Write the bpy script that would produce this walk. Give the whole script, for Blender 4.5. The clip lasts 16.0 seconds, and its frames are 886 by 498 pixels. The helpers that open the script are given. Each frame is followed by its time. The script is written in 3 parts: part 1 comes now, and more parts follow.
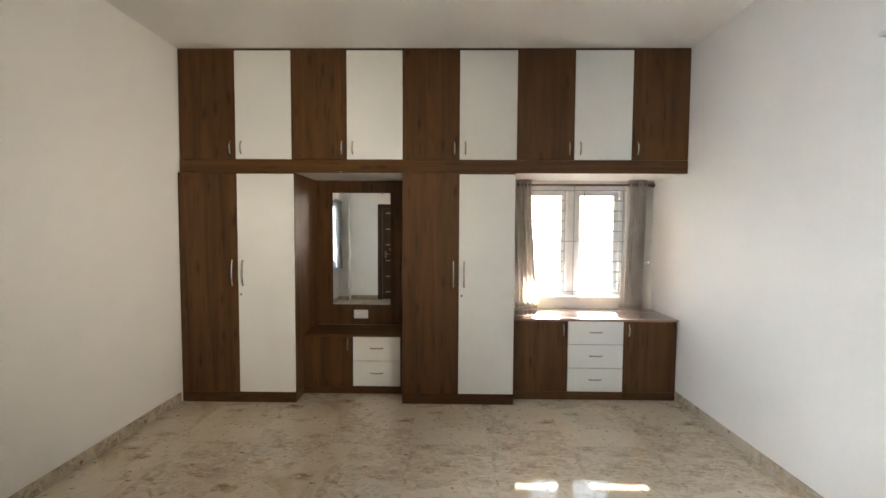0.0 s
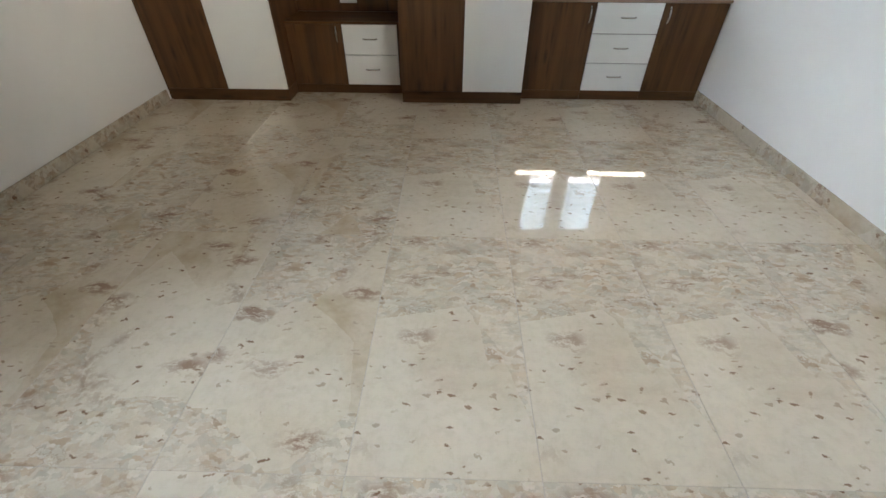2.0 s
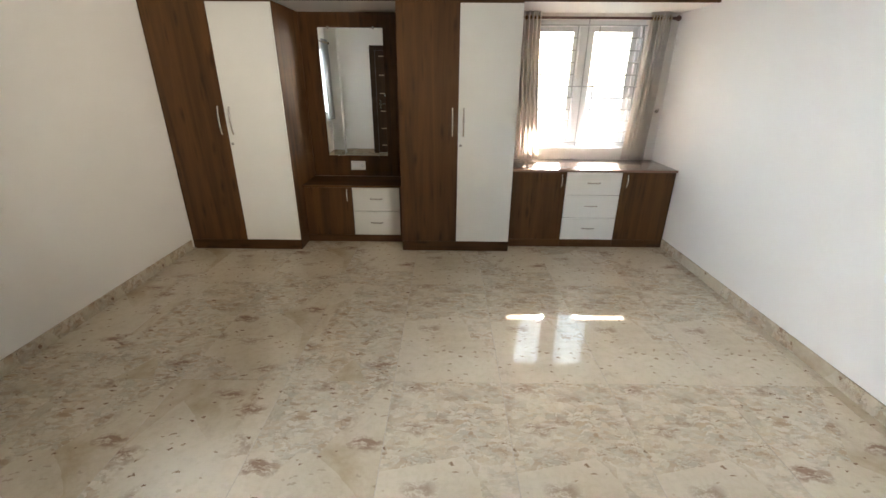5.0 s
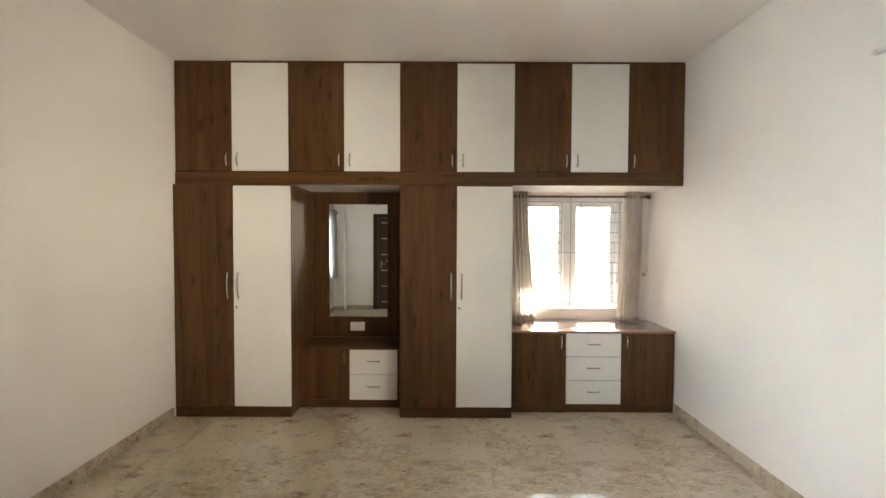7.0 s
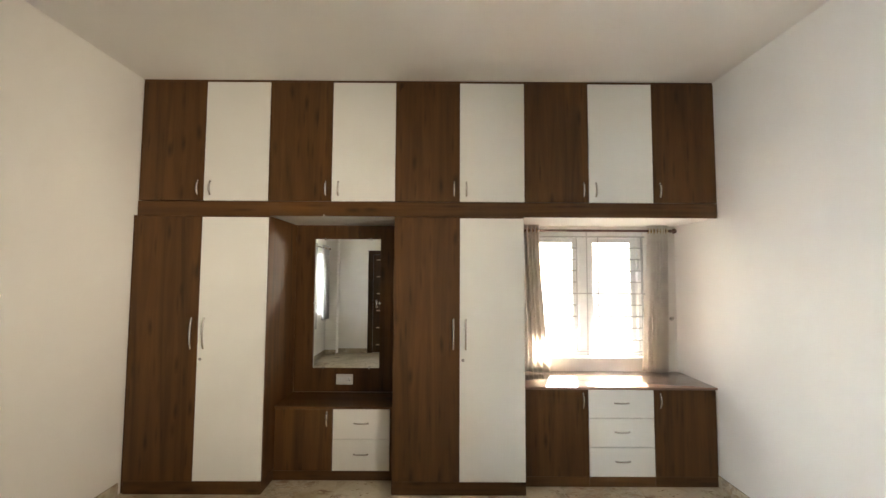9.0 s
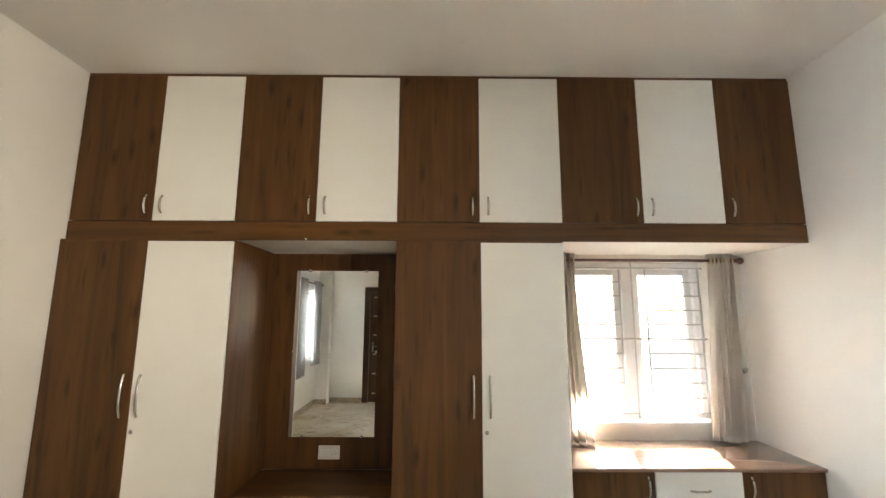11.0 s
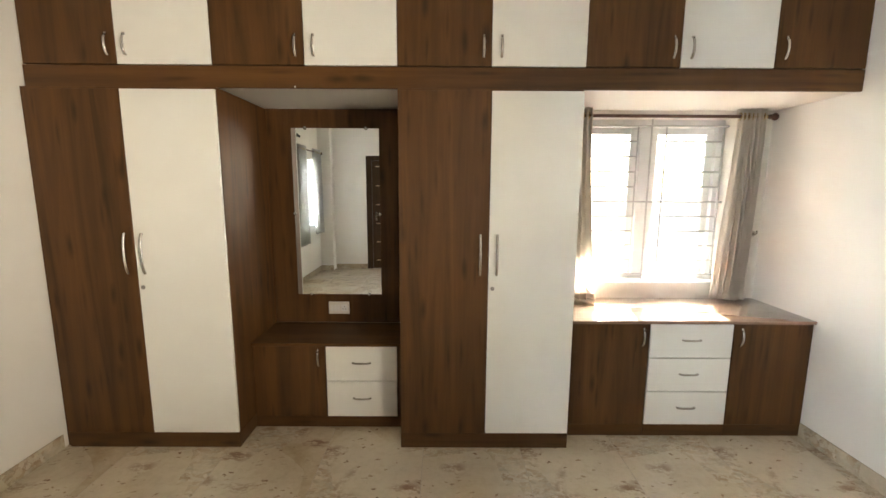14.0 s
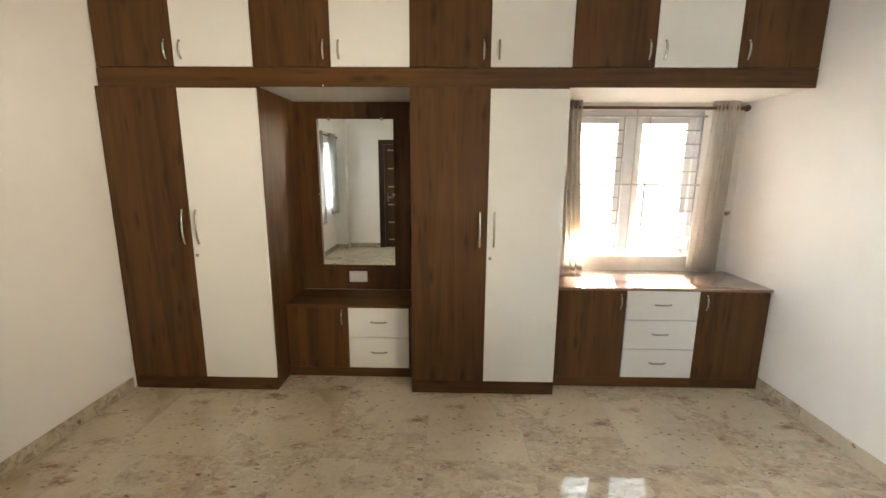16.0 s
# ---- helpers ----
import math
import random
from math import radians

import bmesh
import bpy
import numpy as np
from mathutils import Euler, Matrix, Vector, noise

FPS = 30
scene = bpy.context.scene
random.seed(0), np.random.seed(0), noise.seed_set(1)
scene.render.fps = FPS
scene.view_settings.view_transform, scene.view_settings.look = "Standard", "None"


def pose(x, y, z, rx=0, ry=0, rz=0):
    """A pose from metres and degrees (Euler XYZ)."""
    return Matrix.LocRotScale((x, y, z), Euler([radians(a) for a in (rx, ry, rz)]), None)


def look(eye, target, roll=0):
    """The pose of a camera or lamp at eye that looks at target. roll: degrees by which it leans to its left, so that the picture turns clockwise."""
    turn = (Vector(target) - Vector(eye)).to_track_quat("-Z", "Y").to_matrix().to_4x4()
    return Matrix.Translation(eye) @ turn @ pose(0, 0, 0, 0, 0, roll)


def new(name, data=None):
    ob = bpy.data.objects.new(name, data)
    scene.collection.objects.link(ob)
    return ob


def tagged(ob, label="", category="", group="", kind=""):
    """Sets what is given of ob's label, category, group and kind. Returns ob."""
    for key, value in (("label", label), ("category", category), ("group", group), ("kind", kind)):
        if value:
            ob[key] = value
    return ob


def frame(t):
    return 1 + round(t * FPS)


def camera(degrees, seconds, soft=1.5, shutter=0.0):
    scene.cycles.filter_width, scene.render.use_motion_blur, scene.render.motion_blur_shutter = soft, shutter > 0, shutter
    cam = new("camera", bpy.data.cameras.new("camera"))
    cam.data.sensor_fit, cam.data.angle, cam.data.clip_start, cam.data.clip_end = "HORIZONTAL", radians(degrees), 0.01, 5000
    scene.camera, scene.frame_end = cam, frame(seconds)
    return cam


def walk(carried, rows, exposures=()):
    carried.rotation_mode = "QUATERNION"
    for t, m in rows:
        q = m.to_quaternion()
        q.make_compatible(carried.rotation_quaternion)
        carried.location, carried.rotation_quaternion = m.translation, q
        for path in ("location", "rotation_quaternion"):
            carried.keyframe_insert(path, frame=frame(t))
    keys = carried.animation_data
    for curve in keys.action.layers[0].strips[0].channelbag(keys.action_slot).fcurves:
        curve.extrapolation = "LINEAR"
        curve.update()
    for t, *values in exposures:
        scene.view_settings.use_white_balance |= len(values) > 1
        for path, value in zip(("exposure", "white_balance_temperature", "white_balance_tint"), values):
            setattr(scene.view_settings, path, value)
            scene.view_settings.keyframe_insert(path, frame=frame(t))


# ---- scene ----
cam = camera(93.8, 16.0)
PATH = [
    (0, (-0.017, -0.05, 1.637), (-0.045, 1.948, 1.541), 0.3),
    (0.5, (-0.005, -0.012, 1.579), (-0.042, 1.964, 1.273), 0.2),
    (1, (-0.003, 0.053, 1.453), (-0.046, 1.939, 0.79), 0.3),
    (1.5, (0.005, 0.103, 1.353), (-0.04, 1.825, 0.337), 0.2),
    (2, (0.002, 0.106, 1.338), (-0.034, 1.648, 0.065), 0.3),
    (2.5, (-0.006, 0.098, 1.335), (-0.03, 1.524, -0.066), 0.5),
    (3, (-0.016, 0.093, 1.339), (-0.03, 1.476, -0.106), 0.5),
    (3.5, (-0.026, 0.081, 1.36), (-0.033, 1.495, -0.055), 0.5),
    (4, (-0.017, 0.051, 1.426), (-0.022, 1.564, 0.118), 0.5),
    (4.5, (-0.022, 0.001, 1.513), (-0.029, 1.694, 0.448), 0.5),
    (5, (-0.022, -0.038, 1.58), (-0.035, 1.811, 0.818), 0.4),
    (7.5, (-0.068, -0.036, 1.675), (-0.066, 1.964, 1.671), 0.3),
    (8, (-0.119, 0.086, 1.654), (-0.114, 2.086, 1.68), 0.4),
    (8.5, (-0.111, 0.287, 1.663), (-0.101, 2.286, 1.732), 0.3),
    (9, (-0.067, 0.474, 1.69), (-0.061, 2.47, 1.812), 0.3),
    (9.5, (-0.091, 0.734, 1.691), (-0.079, 2.723, 1.897), 0.3),
    (12, (-0.212, 1.343, 1.717), (-0.197, 3.319, 2.026), 0.2),
    (12.5, (-0.223, 1.373, 1.668), (-0.204, 3.366, 1.834), 0.2),
    (13, (-0.213, 1.389, 1.635), (-0.202, 3.389, 1.626), 0.3),
    (13.5, (-0.201, 1.39, 1.611), (-0.196, 3.382, 1.435), 0.3),
    (14, (-0.199, 1.376, 1.611), (-0.191, 3.354, 1.316), 0.3),
    (14.5, (-0.197, 1.366, 1.615), (-0.185, 3.334, 1.256), 0.4),
    (15, (-0.21, 1.331, 1.618), (-0.194, 3.293, 1.231), 0.4),
    (15.5, (-0.223, 1.194, 1.613), (-0.217, 3.155, 1.224), 0.4),
    (16, (-0.166, 0.943, 1.626), (-0.206, 2.907, 1.248), 0.4),
]
EXPOSURES = [(0.0, 3.9, 6450, 12), (1.0, 3.88, 6150, 11), (2.0, 3.8, 5900, 10), (4.0, 3.8, 5900, 10), (5.0, 3.9, 6400, 12), (7.5, 4.0, 6850, 12), (9.5, 4.05, 6950, 12), (12.0, 4.12, 6750, 11), (14.0, 4.25, 6950, 11), (16.0, 4.15, 7050, 12)]
walk(cam, [(t, look(eye, target, roll)) for t, eye, target, roll in PATH], EXPOSURES)

# ---- plan, in metres ----
XL, XR = -2.53, 2.17          # side walls
YB, YF = -0.72, 4.44          # wall behind the start, window wall
ZC = 3.285                    # ceiling
TH = 0.23                     # wall thickness
WX0, WX1, WZ0, WZ1 = 0.74, 1.92, 0.895, 2.115     # opening in the window wall
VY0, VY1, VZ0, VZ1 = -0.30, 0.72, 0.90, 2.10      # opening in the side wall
DX0, DX1, DZ1 = -1.66, -0.62, 2.20                # doorway
EY0, EY1, EZ0, EZ1 = -0.55, 0.47, 1.45, 2.10      # unseen high opening, added in the other side wall for fill light

# ---- world and light ----
world = bpy.data.worlds.new("sky")
scene.world = world
world.use_nodes = True
wn = world.node_tree.nodes
sky = wn.new("ShaderNodeTexSky")
sky.sky_type, sky.sun_disc = "NISHITA", False
SUN_WAY = Vector((-0.267, -1.0, -0.60)).normalized()
sky.sun_elevation = math.asin(-SUN_WAY.z)
sky.sun_rotation = math.atan2(-SUN_WAY.x, -SUN_WAY.y)
wn["Background"].inputs["Strength"].default_value = 0.05
world.node_tree.links.new(sky.outputs[0], wn["Background"].inputs["Color"])

sun_data = bpy.data.lights.new("sun", "SUN")
sun_data.energy, sun_data.angle, sun_data.color = 5.0, radians(0.6), (1.0, 0.95, 0.88)
sun = new("sun", sun_data)
sun.matrix_world = Matrix.Translation((3, 9, 8)) @ SUN_WAY.to_track_quat("-Z", "Y").to_matrix().to_4x4()


def window_light(name, eye, target, wide, high, watts, color, spread=180):
    d = bpy.data.lights.new(name, "AREA")
    d.shape, d.size, d.size_y, d.energy, d.color = "RECTANGLE", wide, high, watts, color
    d.spread = radians(spread)
    ob = new(name, d)
    ob.matrix_world = look(eye, target)
    return ob


window_light("window_light_north", ((WX0 + WX1) / 2, YF + TH + 0.04, 1.505), ((WX0 + WX1) / 2, 0, 1.505), 1.30, 1.32, 0.22, (1.0, 0.97, 0.92), 130)
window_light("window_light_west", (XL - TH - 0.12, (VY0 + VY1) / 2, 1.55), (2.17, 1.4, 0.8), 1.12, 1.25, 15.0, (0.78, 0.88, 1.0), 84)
# fill lamp for the wardrobe fronts, behind the added east opening
window_light("fill_light_east", (XR + TH + 0.06, (EY0 + EY1) / 2, (EZ0 + EZ1) / 2), (-1.4, 3.8, 1.8), EY1 - EY0 + 0.1, 0.70, 2.0, (1.0, 0.90, 0.76), 52)


# ---- materials ----
def material(name, color=(0.8, 0.8, 0.8), rough=0.5, metal=0.0):
    m = bpy.data.materials.new(name)
    m.use_nodes = True
    b = m.node_tree.nodes["Principled BSDF"]
    b.inputs["Base Color"].default_value = (*color, 1)
    b.inputs["Roughness"].default_value = rough
    b.inputs["Metallic"].default_value = metal
    return m, m.node_tree.nodes, m.node_tree.links, b


def coords(nodes, links, scale, jitter=0.0):
    tc = nodes.new("ShaderNodeTexCoord")
    mp = nodes.new("ShaderNodeMapping")
    mp.inputs["Scale"].default_value = scale
    links.new(tc.outputs["Object"], mp.inputs["Vector"])
    if jitter:
        info = nodes.new("ShaderNodeObjectInfo")
        mul = nodes.new("ShaderNodeVectorMath")
        mul.operation = "SCALE"
        mul.inputs[0].default_value = (jitter, jitter * 0.7, jitter * 1.3)
        links.new(info.outputs["Random"], mul.inputs["Scale"])
        links.new(mul.outputs[0], mp.inputs["Location"])
    return mp.outputs["Vector"]


def tex_noise(nodes, links, vec, scale, detail=4.0, rough=0.5, distort=0.0):
    n = nodes.new("ShaderNodeTexNoise")
    n.inputs["Scale"].default_value = scale
    n.inputs["Detail"].default_value = detail
    n.inputs["Roughness"].default_value = rough
    n.inputs["Distortion"].default_value = distort
    links.new(vec, n.inputs["Vector"])
    return n


def ramp(nodes, links, fac, stops):
    r = nodes.new("ShaderNodeValToRGB")
    e = r.color_ramp.elements
    e[0].position, e[0].color = stops[0][0], (*stops[0][1], 1)
    e[1].position, e[1].color = stops[-1][0], (*stops[-1][1], 1)
    for p, c in stops[1:-1]:
        x = e.new(p)
        x.color = (*c, 1)
    links.new(fac, r.inputs["Fac"])
    return r.outputs["Color"]


def mix(nodes, links, fac, a, b, mode="MIX"):
    m = nodes.new("ShaderNodeMix")
    m.data_type, m.blend_type = "RGBA", mode
    for key, v in ((0, fac), (6, a), (7, b)):
        if isinstance(v, (int, float)):
            m.inputs[key].default_value = v
        elif isinstance(v, tuple):
            m.inputs[key].default_value = (*v, 1)
        else:
            links.new(v, m.inputs[key])
    return m.outputs[2]


def bump(nodes, links, bsdf, height, strength, distance):
    b = nodes.new("ShaderNodeBump")
    b.inputs["Strength"].default_value = strength
    b.inputs["Distance"].default_value = distance
    links.new(height, b.inputs["Height"])
    links.new(b.outputs[0], bsdf.inputs["Normal"])


def paint(name, a, b_, rough=0.55):
    m, n, l, b = material(name, a, rough)
    v = coords(n, l, (1, 1, 1))
    big = tex_noise(n, l, v, 0.9, 3)
    l.new(ramp(n, l, big.outputs["Fac"], [(0.3, a), (0.7, b_)]), b.inputs["Base Color"])
    fine = tex_noise(n, l, v, 140, 3)
    roll = tex_noise(n, l, v, 9, 3)
    s = n.new("ShaderNodeMath")
    s.operation = "MULTIPLY_ADD"
    l.new(roll.outputs["Fac"], s.inputs[0])
    s.inputs[1].default_value = 2.0
    l.new(fine.outputs["Fac"], s.inputs[2])
    bump(n, l, b, s.outputs[0], 0.10, 0.002)
    return m


def wood(name, axis, rough=0.50, tone=1.0, contrast=1.0, hue=(0.088, 0.038, 0.0100)):
    """Walnut laminate; grain runs along axis."""
    m, n, l, b = material(name, (0.15, 0.07, 0.04), rough)
    long_, wide = 0.40, 8.0
    sc = {"z": (wide, wide, long_), "x": (long_, wide, wide)}[axis]
    v = coords(n, l, sc, 9.0)
    warp = tex_noise(n, l, v, 0.8, 3, 0.5, 0.3)
    band = tex_noise(n, l, v, 1.3, 5, 0.58, 0.9)
    mid = tuple(c * tone for c in hue)
    shades = [(p, tuple(m_ * (1 + (k - 1) * contrast) for m_ in mid)) for p, k in ((0.26, 0.52), (0.44, 0.92), (0.56, 1.12), (0.76, 1.42))]
    col = ramp(n, l, band.outputs["Fac"], shades)
    sc2 = {"z": (70, 70, 2.2), "x": (2.2, 70, 70)}[axis]
    fine = tex_noise(n, l, coords(n, l, sc2, 5.0), 1.6, 5, 0.65)
    col = mix(n, l, 0.22 * contrast, col, ramp(n, l, fine.outputs["Fac"], [(0.30, (0.40, 0.37, 0.35)), (0.6, (1, 1, 1))]), "MULTIPLY")
    # dark knots and short splits
    flat = n.new("ShaderNodeSeparateXYZ")
    l.new(coords(n, l, (1, 1, 1), 21.0), flat.inputs[0])
    across = n.new("ShaderNodeMath")
    l.new(flat.outputs[0] if axis == "z" else flat.outputs[2], across.inputs[0])
    l.new(flat.outputs[1], across.inputs[1])
    plane = n.new("ShaderNodeCombineXYZ")
    l.new(across.outputs[0], plane.inputs[0])
    l.new(flat.outputs[2] if axis == "z" else flat.outputs[0], plane.inputs[1])

    def marks(sx, sy, inner, outer, share, depth):
        nonlocal col
        mp = n.new("ShaderNodeMapping")
        mp.inputs["Scale"].default_value = (sx, sy, 1)
        l.new(plane.outputs[0], mp.inputs["Vector"])
        wob = n.new("ShaderNodeVectorMath")
        wob.operation = "MULTIPLY_ADD"
        l.new(warp.outputs["Color"], wob.inputs[0])
        wob.inputs[1].default_value = (0.5, 0.5, 0.5)
        l.new(mp.outputs[0], wob.inputs[2])
        vo = n.new("ShaderNodeTexVoronoi")
        vo.voronoi_dimensions = "2D"
        vo.inputs["Scale"].default_value = 1.0
        l.new(wob.outputs[0], vo.inputs["Vector"])
        sep = n.new("ShaderNodeSeparateColor")
        l.new(vo.outputs["Color"], sep.inputs[0])
        chosen = ramp(n, l, sep.outputs[0], [(1 - share, (0, 0, 0)), (1 - share + 0.25, (1, 1, 1))])
        spot = ramp(n, l, vo.outputs["Distance"], [(inner, (1, 1, 1)), (outer, (0, 0, 0))])
        mask = mix(n, l, depth * contrast, (0, 0, 0), mix(n, l, 1.0, chosen, spot, "MULTIPLY"))
        col = mix(n, l, mask, col, tuple(c_ * 0.22 for c_ in mid))

    marks(9.0, 2.6, 0.03, 0.22, 0.40, 0.68)      # knots
    marks(26.0, 3.2, 0.05, 0.36, 0.35, 0.50)     # short splits
    l.new(col, b.inputs["Base Color"])
    bump(n, l, b, fine.outputs["Fac"], 0.12, 0.0006)
    rr = n.new("ShaderNodeMapRange")
    rr.inputs["To Min"].default_value, rr.inputs["To Max"].default_value = rough - 0.06, rough + 0.10
    l.new(fine.outputs["Fac"], rr.inputs["Value"])
    l.new(rr.outputs[0], b.inputs["Roughness"])
    b.inputs["Specular IOR Level"].default_value = 0.28
    return m


def marble(name, rough=0.012, tint=(1.0, 0.95, 0.86)):
    """Polished breccia-look porcelain: cream ground, grey-beige fragments, brown flecks."""
    m, n, l, b = material(name, (0.6, 0.55, 0.48), rough)
    v = coords(n, l, (1, 1, 1), 0)
    info = n.new("ShaderNodeObjectInfo")
    snap = n.new("ShaderNodeMath")          # a few printed faces, repeated
    snap.operation = "SNAP"
    snap.inputs[1].default_value = 0.25
    l.new(info.outputs["Random"], snap.inputs[0])
    off = n.new("ShaderNodeVectorMath")
    off.operation = "SCALE"
    off.inputs[0].default_value = (13.0, 7.0, 3.0)
    l.new(snap.outputs[0], off.inputs["Scale"])
    add = n.new("ShaderNodeVectorMath")
    l.new(v, add.inputs[0])
    l.new(off.outputs[0], add.inputs[1])
    base = add.outputs[0]
    w = tex_noise(n, l, base, 3.2, 4, 0.55)
    wv = n.new("ShaderNodeVectorMath")
    wv.operation = "MULTIPLY_ADD"
    l.new(w.outputs["Color"], wv.inputs[0])
    wv.inputs[1].default_value = (0.07, 0.07, 0.07)
    l.new(base, wv.inputs[2])
    warped = wv.outputs[0]
    cloud = tex_noise(n, l, warped, 2.3, 5, 0.6, 0.4)
    col = ramp(n, l, cloud.outputs["Fac"], [(0.28, (0.43, 0.345, 0.235)), (0.42, (0.55, 0.475, 0.365)), (0.56, (0.64, 0.575, 0.47)), (0.76, (0.56, 0.495, 0.40))])

    def cells(vec, scale, feature="F1", stretch=(1, 1, 1), turn=0.0):
        mp = n.new("ShaderNodeMapping")
        mp.inputs["Scale"].default_value = stretch
        mp.inputs["Rotation"].default_value = (0, 0, turn)
        l.new(vec, mp.inputs["Vector"])
        vo = n.new("ShaderNodeTexVoronoi")
        vo.feature = feature
        vo.inputs["Scale"].default_value = scale
        l.new(mp.outputs[0], vo.inputs["Vector"])
        return vo

    def channel(color, k):
        sep = n.new("ShaderNodeSeparateColor")
        l.new(color, sep.inputs[0])
        return sep.outputs[k]

    def both(a_, b_):
        return mix(n, l, 1.0, a_, b_, "MULTIPLY")

    BW = ((0, 0, 0), (1, 1, 1))
    # large plain slabs and areas of broken stone
    big = cells(warped, 2.8, "F1", (1, 0.7, 1), 0.6)
    broken = ramp(n, l, channel(big.outputs["Color"], 0), [(0.42, BW[0]), (0.43, BW[1])])
    plain = ramp(n, l, channel(big.outputs["Color"], 1), [(0.40, BW[0]), (0.44, BW[1])])
    col = mix(n, l, mix(n, l, 0.5, BW[0], plain), col, (0.68, 0.625, 0.53))
    rim = ramp(n, l, cells(warped, 2.8, "DISTANCE_TO_EDGE", (1, 0.7, 1), 0.6).outputs["Distance"], [(0.006, BW[1]), (0.10, BW[0])])
    # second, finer warp for ragged fragments
    w2 = tex_noise(n, l, base, 11, 6, 0.68)
    wv2 = n.new("ShaderNodeVectorMath")
    wv2.operation = "MULTIPLY_ADD"
    l.new(w2.outputs["Color"], wv2.inputs[0])
    wv2.inputs[1].default_value = (0.09, 0.09, 0.09)
    l.new(warped, wv2.inputs[2])
    rag = wv2.outputs[0]
    frag = cells(rag, 20, "F1", (1, 2.3, 1), 0.9)
    fcol = ramp(n, l, channel(frag.outputs["Color"], 0), [(0.08, (0.47, 0.43, 0.36)), (0.28, (0.60, 0.545, 0.455)), (0.60, (0.69, 0.635, 0.54)), (0.84, (0.56, 0.455, 0.335)), (0.97, (0.33, 0.225, 0.15))])
    small = cells(rag, 38, "F1", (1, 2.0, 1), 2.3)
    scol = ramp(n, l, channel(small.outputs["Color"], 1), [(0.12, (0.48, 0.44, 0.37)), (0.5, (0.67, 0.61, 0.515)), (0.88, (0.47, 0.375, 0.28))])
    pick = ramp(n, l, channel(frag.outputs["Color"], 2), [(0.46, BW[0]), (0.50, BW[1])])
    stone = mix(n, l, pick, fcol, scol)
    mid = cells(warped, 8.5, "F1", (1, 1.5, 1), 0.2)
    mcol = ramp(n, l, channel(mid.outputs["Color"], 0), [(0.12, (0.50, 0.455, 0.38)), (0.4, (0.64, 0.585, 0.49)), (0.65, (0.70, 0.65, 0.555)), (0.9, (0.55, 0.465, 0.355))])
    col = mix(n, l, mix(n, l, 0.70, BW[0], broken), col, mcol)
    patchy = ramp(n, l, tex_noise(n, l, base, 6, 4, 0.65).outputs["Fac"], [(0.36, (0.15, 0.15, 0.15)), (0.60, (0.9, 0.9, 0.9))])
    col = mix(n, l, both(patchy, broken), col, stone)
    # dark seams between some fragments
    seam = ramp(n, l, cells(rag, 20, "DISTANCE_TO_EDGE", (1, 2.3, 1), 0.9).outputs["Distance"], [(0.004, BW[1]), (0.05, BW[0])])
    some = ramp(n, l, tex_noise(n, l, base, 7, 3, 0.6).outputs["Fac"], [(0.53, BW[0]), (0.66, BW[1])])
    col = mix(n, l, mix(n, l, 0.70, BW[0], both(both(seam, some), broken)), col, (0.27, 0.18, 0.125))
    # brown speckle along the slab rims
    grain = ramp(n, l, tex_noise(n, l, warped, 40, 5, 0.72).outputs["Fac"], [(0.45, BW[0]), (0.54, BW[1])])
    far = ramp(n, l, tex_noise(n, l, base, 2.6, 2, 0.5).outputs["Fac"], [(0.54, BW[0]), (0.62, BW[1])])
    col = mix(n, l, mix(n, l, 0.55, BW[0], both(both(rim, grain), far)), col, (0.27, 0.18, 0.13))
    # feathered brown clusters
    knot = cells(rag, 3.6, "F1", (1, 2.1, 1), 1.0)
    held = ramp(n, l, channel(knot.outputs["Color"], 0), [(0.66, BW[0]), (0.68, BW[1])])
    core = ramp(n, l, knot.outputs["Distance"], [(0.18, BW[1]), (0.44, BW[0])])
    mp = n.new("ShaderNodeMapping")
    mp.inputs["Scale"].default_value = (14, 42, 14)
    mp.inputs["Rotation"].default_value = (0, 0, 0.9)
    l.new(rag, mp.inputs["Vector"])
    fibre = ramp(n, l, tex_noise(n, l, mp.outputs[0], 1.0, 5, 0.7).outputs["Fac"], [(0.44, BW[0]), (0.53, BW[1])])
    col = mix(n, l, mix(n, l, 0.85, BW[0], both(both(held, core), fibre)), col, (0.28, 0.18, 0.13))
    # single chips
    chip = cells(rag, 17, "F1", (1, 2.4, 1), 0.6)
    lone = ramp(n, l, channel(chip.outputs["Color"], 0), [(0.62, BW[0]), (0.64, BW[1])])
    strewn = ramp(n, l, tex_noise(n, l, base, 4.5, 3, 0.6).outputs["Fac"], [(0.40, BW[0]), (0.48, BW[1])])
    body = ramp(n, l, chip.outputs["Distance"], [(0.22, BW[1]), (0.27, BW[0])])
    ccol = ramp(n, l, channel(chip.outputs["Color"], 1), [(0.2, (0.20, 0.115, 0.07)), (0.5, (0.33, 0.235, 0.16)), (0.8, (0.43, 0.36, 0.28))])
    col = mix(n, l, mix(n, l, 0.9, BW[0], both(both(lone, body), strewn)), col, ccol)
    dust = ramp(n, l, tex_noise(n, l, warped, 26, 6, 0.7).outputs["Fac"], [(0.36, (0.74, 0.71, 0.68)), (0.55, (1, 1, 1))])
    col = mix(n, l, 0.30, col, dust, "MULTIPLY")
    if min(tint) < 1:
        col = mix(n, l, 1.0, col, tint, "MULTIPLY")
    l.new(col, b.inputs["Base Color"])
    sm = tex_noise(n, l, base, 2.0, 4, 0.6)
    rr = n.new("ShaderNodeMapRange")
    rr.inputs["To Min"].default_value, rr.inputs["To Max"].default_value = rough, rough + 0.02
    b.inputs["IOR"].default_value = 1.62
    l.new(sm.outputs["Fac"], rr.inputs["Value"])
